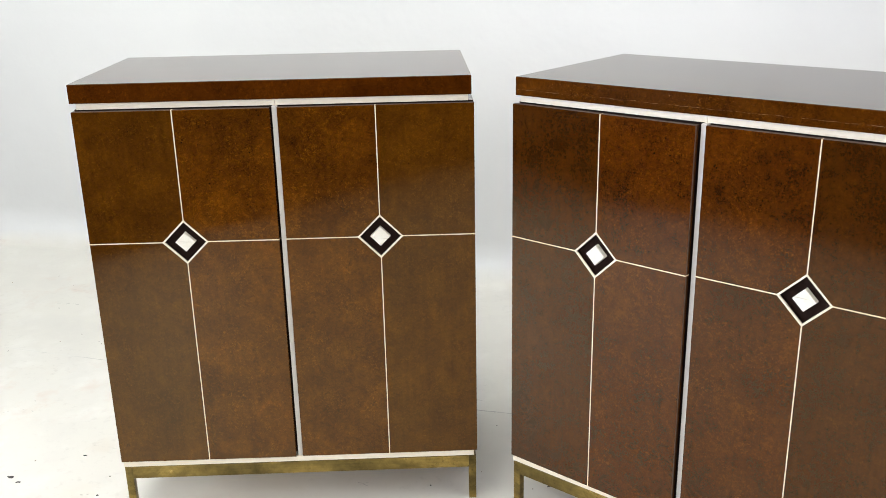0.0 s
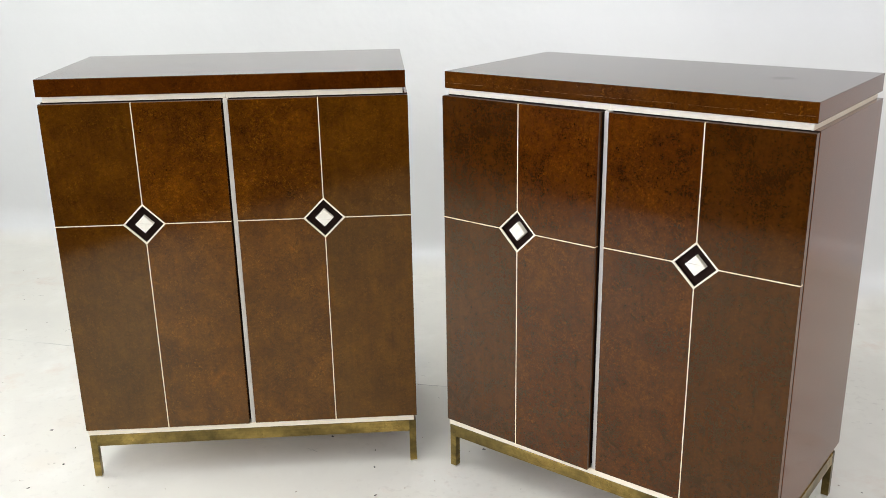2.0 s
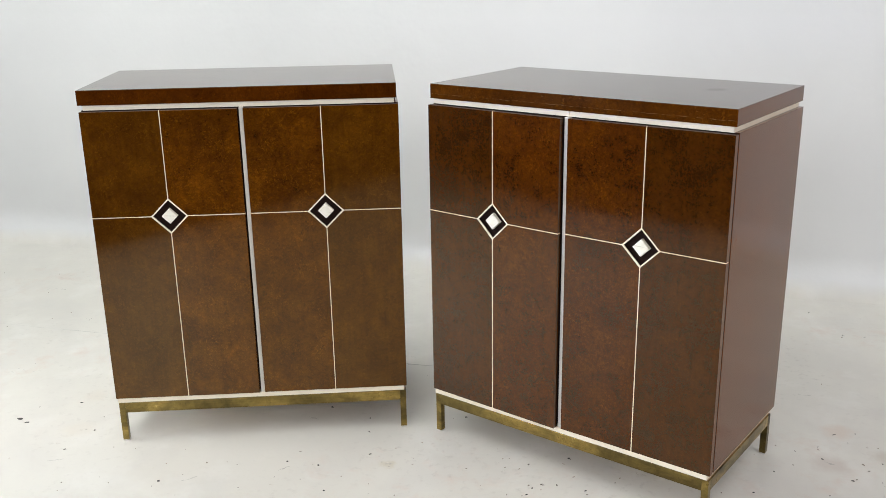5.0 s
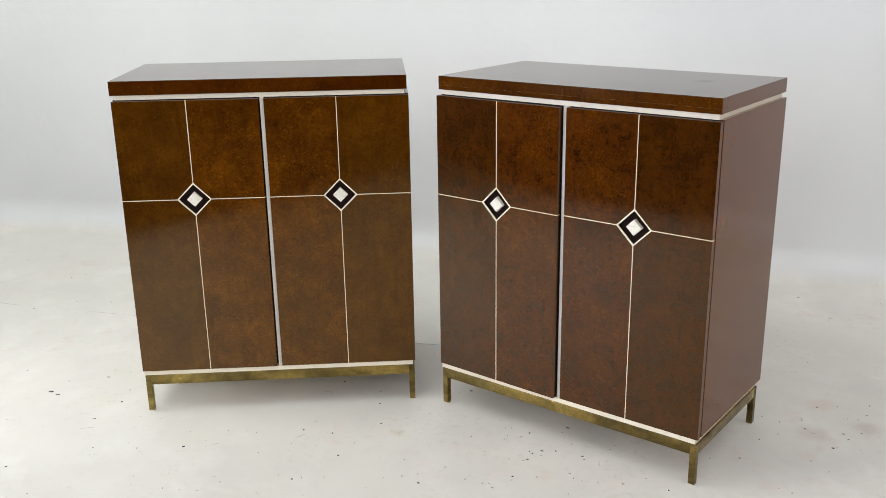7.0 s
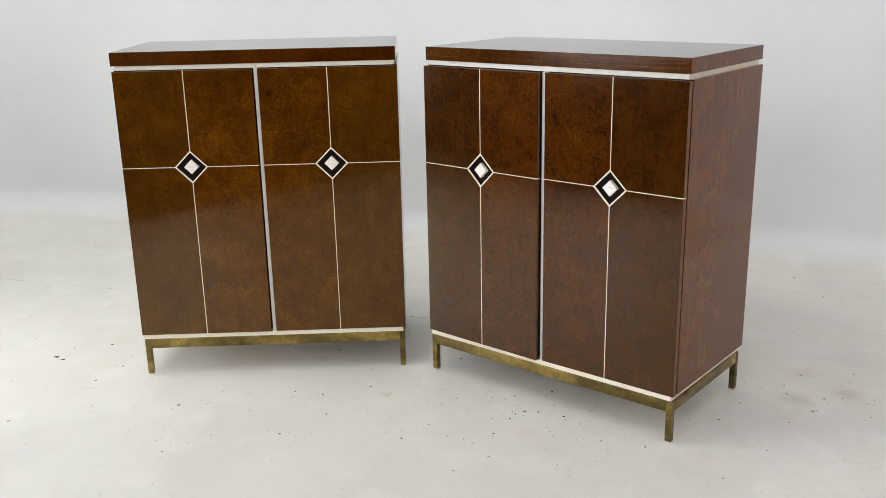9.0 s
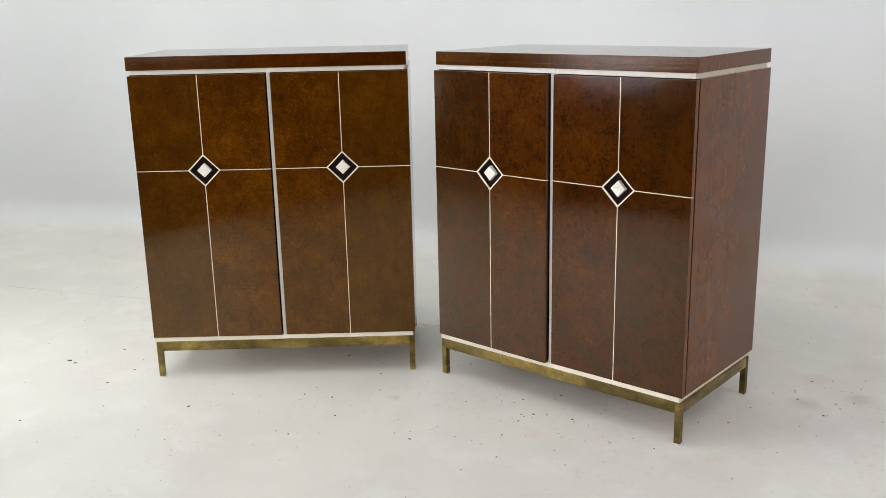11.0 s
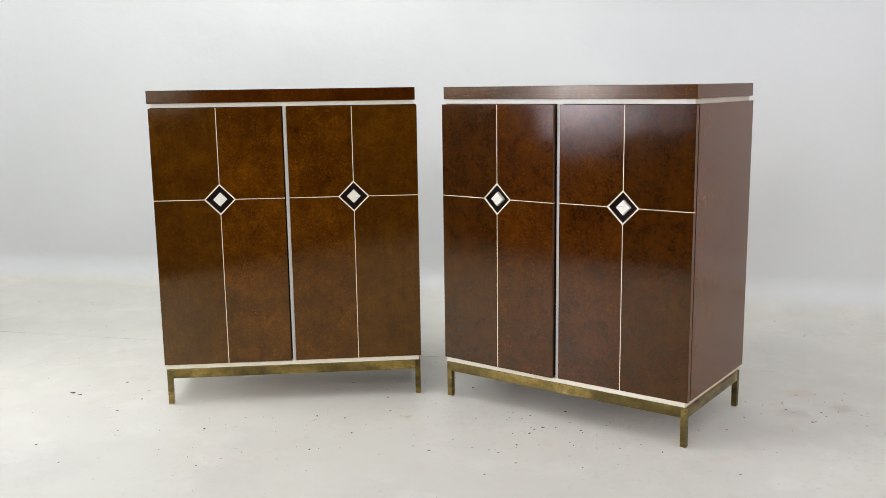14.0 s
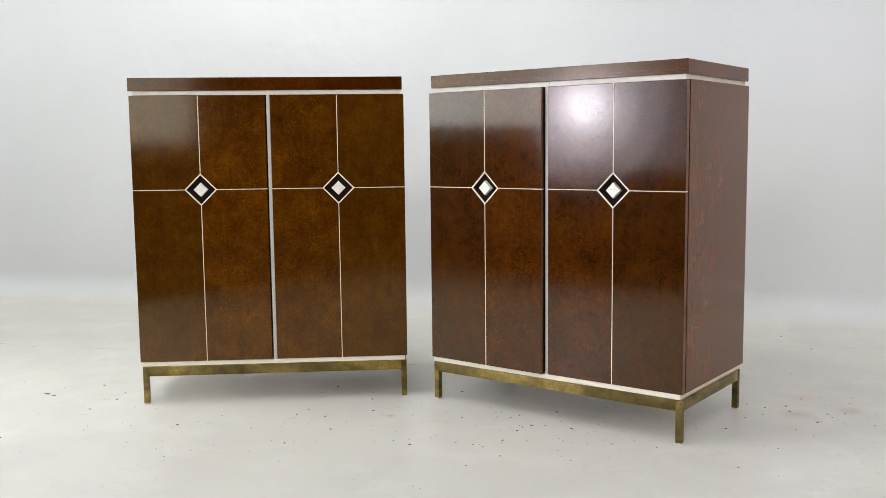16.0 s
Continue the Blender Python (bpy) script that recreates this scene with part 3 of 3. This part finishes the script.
def cabinet(name, label, m, swings, calm, figured, slab_mat, flat_mat, knob_x, over_x, over_y):
    top = tagged(new(name), label, "cabinet", "pair of cabinets")
    top.empty_display_size = 0.1
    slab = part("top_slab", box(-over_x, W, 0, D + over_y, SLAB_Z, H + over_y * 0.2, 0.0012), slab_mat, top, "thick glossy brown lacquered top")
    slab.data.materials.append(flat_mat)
    slab.data.materials.append(BURL_LIGHTER_SIDE)
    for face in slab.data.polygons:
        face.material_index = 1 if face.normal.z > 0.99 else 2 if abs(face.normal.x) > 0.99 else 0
    s = 0.0075
    for x0, x1 in ((s, 0.4596), (0.4604, W - s)):
        part("upper_band", box(x0, x1, s * 0.6, D - s, DOOR_TOP + 0.0015, SLAB_Z, 0.0005), IVORY, top, "ivory band under the top")
    carcass = part("body", box(0.0008, W + 0.0046, DOOR_BACK + 0.0052, D - 0.002, DOOR_BOTTOM, DOOR_TOP + 0.0015, 0.0008), BURL_LIGHTER_SIDE, top, "brown lacquered carcass sides")
    # the front face takes the gap shade as its colour
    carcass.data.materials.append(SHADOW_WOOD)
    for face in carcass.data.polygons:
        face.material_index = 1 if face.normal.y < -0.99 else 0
    part("stile", box(0.4543, 0.4658, -0.0105, DOOR_BACK + 0.0054, DOOR_BOTTOM - 0.001, DOOR_TOP + 0.0015, 0.0008), STILE_PAINT, top, "greyed ivory strip between the doors")
    part("lower_band", box(0.004, W - 0.004, -0.0122, D - 0.006, RAIL_TOP + 0.0015, DOOR_BOTTOM - 0.0006, 0.0008), IVORY, top, "ivory band above the base")
    door(top, 0.0005, 0.4500, knob_x, 0.0, -swings[0], (calm, figured))
    door(top, 0.4665, W + 0.0045, 0.6910, W, swings[1], (figured, calm))
    # the brass base: four rails and four legs
    b0, b1, f0, f1, t = 0.0055, -0.0015, -0.0115, 0.4660, 0.0190
    # underside out of view, kept pale to bounce light beneath the cabinet
    part("base_plate", box(b0 + 0.004, W - b1 - 0.004, f0 + 0.004, f1 - 0.004, RAIL_TOP - 0.004, RAIL_TOP + 0.002), BOUNCE_TAN, top, "unseen pale underside that bounces light onto the floor")
    for y0, y1 in ((f0, f0 + t), (f1 - t, f1)):
        part("rail", box(b0 + t, W - b1 - t, y0, y1, RAIL_BOTTOM, RAIL_TOP, 0.0008), BRASS, top, "tarnished brass rail")
    for x0, x1 in ((b0, b0 + t), (W - b1 - t, W - b1)):
        part("rail", box(x0, x1, f0 + t, f1 - t, RAIL_BOTTOM, RAIL_TOP, 0.0008), BRASS, top, "tarnished brass rail")
        for y0, y1 in ((f0, f0 + t), (f1 - t, f1)):
            leg = part("leg", box(x0, x1, y0, y1, 0.0045, RAIL_TOP, 0.0009), BRASS, top, "square tarnished brass leg")
            part("glide", box(x0 + 0.001, x1 - 0.001, y0 + 0.001, y1 - 0.001, 0.0, 0.0045, 0.0005), GLIDE, leg, "pale plastic foot glide")
    top.matrix_world = m
    return top


A_X, A_Y, A_YAW = -0.9678, -0.3061, 19.354
B_YAW = -22.2
cabinet("cabinet", "two-door brown burl lacquer cabinet with ivory inlay on brass legs", pose(A_X, A_Y, 0, 0, 0, A_YAW), (0.35, 0.0), OLIVE_CALM, OLIVE_FIGURED, BURL_TOP, BURL_FLAT, 0.2270, 0.006, 0.012)
cabinet("cabinet", "two-door brown burl lacquer cabinet, one door slightly ajar, on brass legs", pose(0, 0, 0, 0, 0, B_YAW), (1.4, 0.0), BROWN_CALM, BROWN_FIGURED, BURL_WORN, BURL_FLAT_STAINED, 0.2310, 0.003, 0.004)


# ---- floor joint, grit and scuffs ----
def floor_joint():
    """An old filled joint across the painted floor, parallel to the wall."""
    rng = random.Random(3)
    bm = bmesh.new()
    rows = []
    n = 260
    for k in range(n + 1):
        x = -3.3 + 3.6 * k / n
        y = 0.466 + 0.006 * noise.noise((x * 2.3, 0.0, 0.0)) + 0.004 * noise.noise((x * 11.0, 3.0, 0.0))
        w = 0.0004 + 0.0016 * max(0.0, noise.noise((x * 5.0, 7.0, 0.0)) + 0.25) * rng.uniform(0.6, 1.3) * (2.0 if x > -0.75 else 1.0)
        rows.append([bm.verts.new((x, y + dy, z)) for dy, z in ((-w - 0.0012, 0.0004), (-w, 0.0009), (w, 0.0009), (w + 0.0012, 0.0004))])
    for a, b in zip(rows, rows[1:]):
        for i in range(3):
            bm.faces.new((a[i], b[i], b[i + 1], a[i + 1]))
    return tagged(part("floor_joint", bm, JOINT), "thin filled joint line in the painted floor", "joint", kind="structure")


floor_joint()


def flake_field(name, spots, mat, label, category, thick):
    """Many small flat crumbs in one mesh. spots: x, y, length, width, turn."""
    rng = random.Random(len(spots))
    verts, faces = [], []
    for x, y, a, b, turn in spots:
        k, base = rng.randint(6, 9), len(verts)
        rim = []
        for i in range(k):
            ang = 2 * math.pi * i / k
            r = rng.uniform(0.4, 1.3)
            u, w = a * r * math.cos(ang), b * r * math.sin(ang)
            rim.append((x + u * math.cos(turn) - w * math.sin(turn), y + u * math.sin(turn) + w * math.cos(turn)))
        verts += [(p, q, 0.0003) for p, q in rim] + [(x + (p - x) * 0.7, y + (q - y) * 0.7, thick * rng.uniform(0.6, 1.2)) for p, q in rim]
        for i in range(k):
            j = (i + 1) % k
            faces.append((base + i, base + j, base + k + j, base + k + i))
        faces.append(tuple(base + k + i for i in range(k)))
    me = bpy.data.meshes.new(name)
    me.from_pydata(verts, [], faces)
    me.materials.append(mat)
    return tagged(new(name, me), label, category, kind="stuff")


# the larger crumbs, where they lie
CRUMBS = [(-0.39, 0.06), (-0.237, 0.015), (-0.209, -0.074), (-0.158, -0.211), (-0.391, -0.312), (-0.291, -0.31), (-0.717, -0.506), (-0.22, -0.439),
          (-0.302, -0.601), (0.067, -0.531), (0.361, -0.285), (0.352, -0.322), (0.442, -0.094), (0.511, -0.264), (0.776, -0.396), (0.326, -0.43), (0.073, 0.095),
          (-1.346, -0.279), (-1.259, -0.109), (-1.093, -0.276), (-1.118, -0.186), (-1.109, -0.408), (-1.716, 0.585), (-1.185, -0.748),
          (1.259, 1.344), (1.366, 1.116), (1.107, 0.112), (1.183, 0.08), (1.038, -0.027), (1.254, -0.029), (1.352, 0.091), (0.975, -0.16), (1.405, 0.3)]
rng = random.Random(11)
crumbs = [(x, y, rng.uniform(0.0035, 0.0070), rng.uniform(0.0018, 0.0036), rng.uniform(0, 3)) for x, y in CRUMBS]
crumbs.append((-1.391, -0.265, 0.0115, 0.0065, 0.2))
crumbs.append((-1.352, -0.281, 0.0050, 0.0035, 0.4))
flake_field("floor_crumbs", crumbs, DARK_CRUMB, "larger dark crumbs lying on the painted floor", "crumbs", 0.0022)
grit = [(rng.gauss(-0.35, 0.32), rng.gauss(-0.62, 0.20), rng.uniform(0.0012, 0.0052), rng.uniform(0.0008, 0.0024), rng.uniform(0, 3)) for k in range(24)]
grit += [(rng.uniform(-2.6, 2.4), rng.uniform(-1.9, 1.4), rng.uniform(0.0012, 0.0042), rng.uniform(0.0010, 0.0028), rng.uniform(0, 3)) for k in range(130)]
grit += [(rng.gauss(0.42, 0.22), rng.gauss(-0.30, 0.13), rng.uniform(0.0016, 0.0060), rng.uniform(0.0012, 0.0034), rng.uniform(0, 3)) for k in range(44)]
grit += [(rng.gauss(-0.75, 0.4), rng.gauss(-0.55, 0.16), rng.uniform(0.0010, 0.0034), rng.uniform(0.0008, 0.002), rng.uniform(0, 3)) for k in range(16)]
grit += [(rng.gauss(1.25, 0.2), rng.gauss(0.05, 0.2), rng.uniform(0.0016, 0.0060), rng.uniform(0.0012, 0.0034), rng.uniform(0, 3)) for k in range(24)]
flake_field("floor_grit", grit, GRIT, "fine brown and grey grit scattered over the floor", "grit", 0.0016)
pale = [(-0.091 + rng.gauss(0, 0.012), -0.254 + rng.gauss(0, 0.005), rng.uniform(0.003, 0.008), rng.uniform(0.002, 0.004), rng.uniform(0, 3)) for k in range(9)]
pale += [(x + rng.gauss(0, 0.01), y + rng.gauss(0, 0.006), rng.uniform(0.002, 0.005), rng.uniform(0.001, 0.0025), rng.uniform(0, 3))
         for x, y in ((-0.029, -0.205), (0.271, -0.213), (0.655, -0.136), (0.63, -0.358), (-1.125, -0.282), (0.48, -0.339)) for k in range(3)]
pale += [(rng.gauss(-0.30, 0.40), rng.gauss(-0.66, 0.22), rng.uniform(0.002, 0.009), rng.uniform(0.001, 0.003), rng.uniform(0, 3)) for k in range(22)]
flake_field("paint_flakes", pale, FLAKE, "lifted flakes of old floor paint", "paint flakes", 0.0008)
smears = []
for x, y, length, turn in ((-1.699, 0.043, 0.03, 0.1), (-1.63, 0.078, 0.045, -0.1), (-1.097, -0.472, 0.025, 0.5), (-1.238, -0.05, 0.04, 0.1), (-0.388, -0.356, 0.02, 0.9),
                           (-0.628, -0.467, 0.035, 0.8), (-0.426, -0.026, 0.02, 0.0), (1.404, 1.114, 0.07, 0.1), (1.411, 0.073, 0.05, -0.3), (1.162, 0.523, 0.06, 0.1), (1.197, 0.061, 0.03, -0.2),
                           (-2.1, 0.9, 0.10, 0.2), (-0.34, 0.62, 0.10, 0.1), (-0.30, 0.53, 0.06, -0.1)):
    for k in range(4):
        d = rng.uniform(-length, length)
        smears.append((x + d * math.cos(turn), y + d * math.sin(turn) + rng.gauss(0, 0.003), rng.uniform(0.004, 0.014), rng.uniform(0.0006, 0.0018), turn + rng.gauss(0, 0.2)))
flake_field("floor_scuffs", smears, CRACK, "faint dark scuff marks on the floor paint", "scuffs", 0.0005)
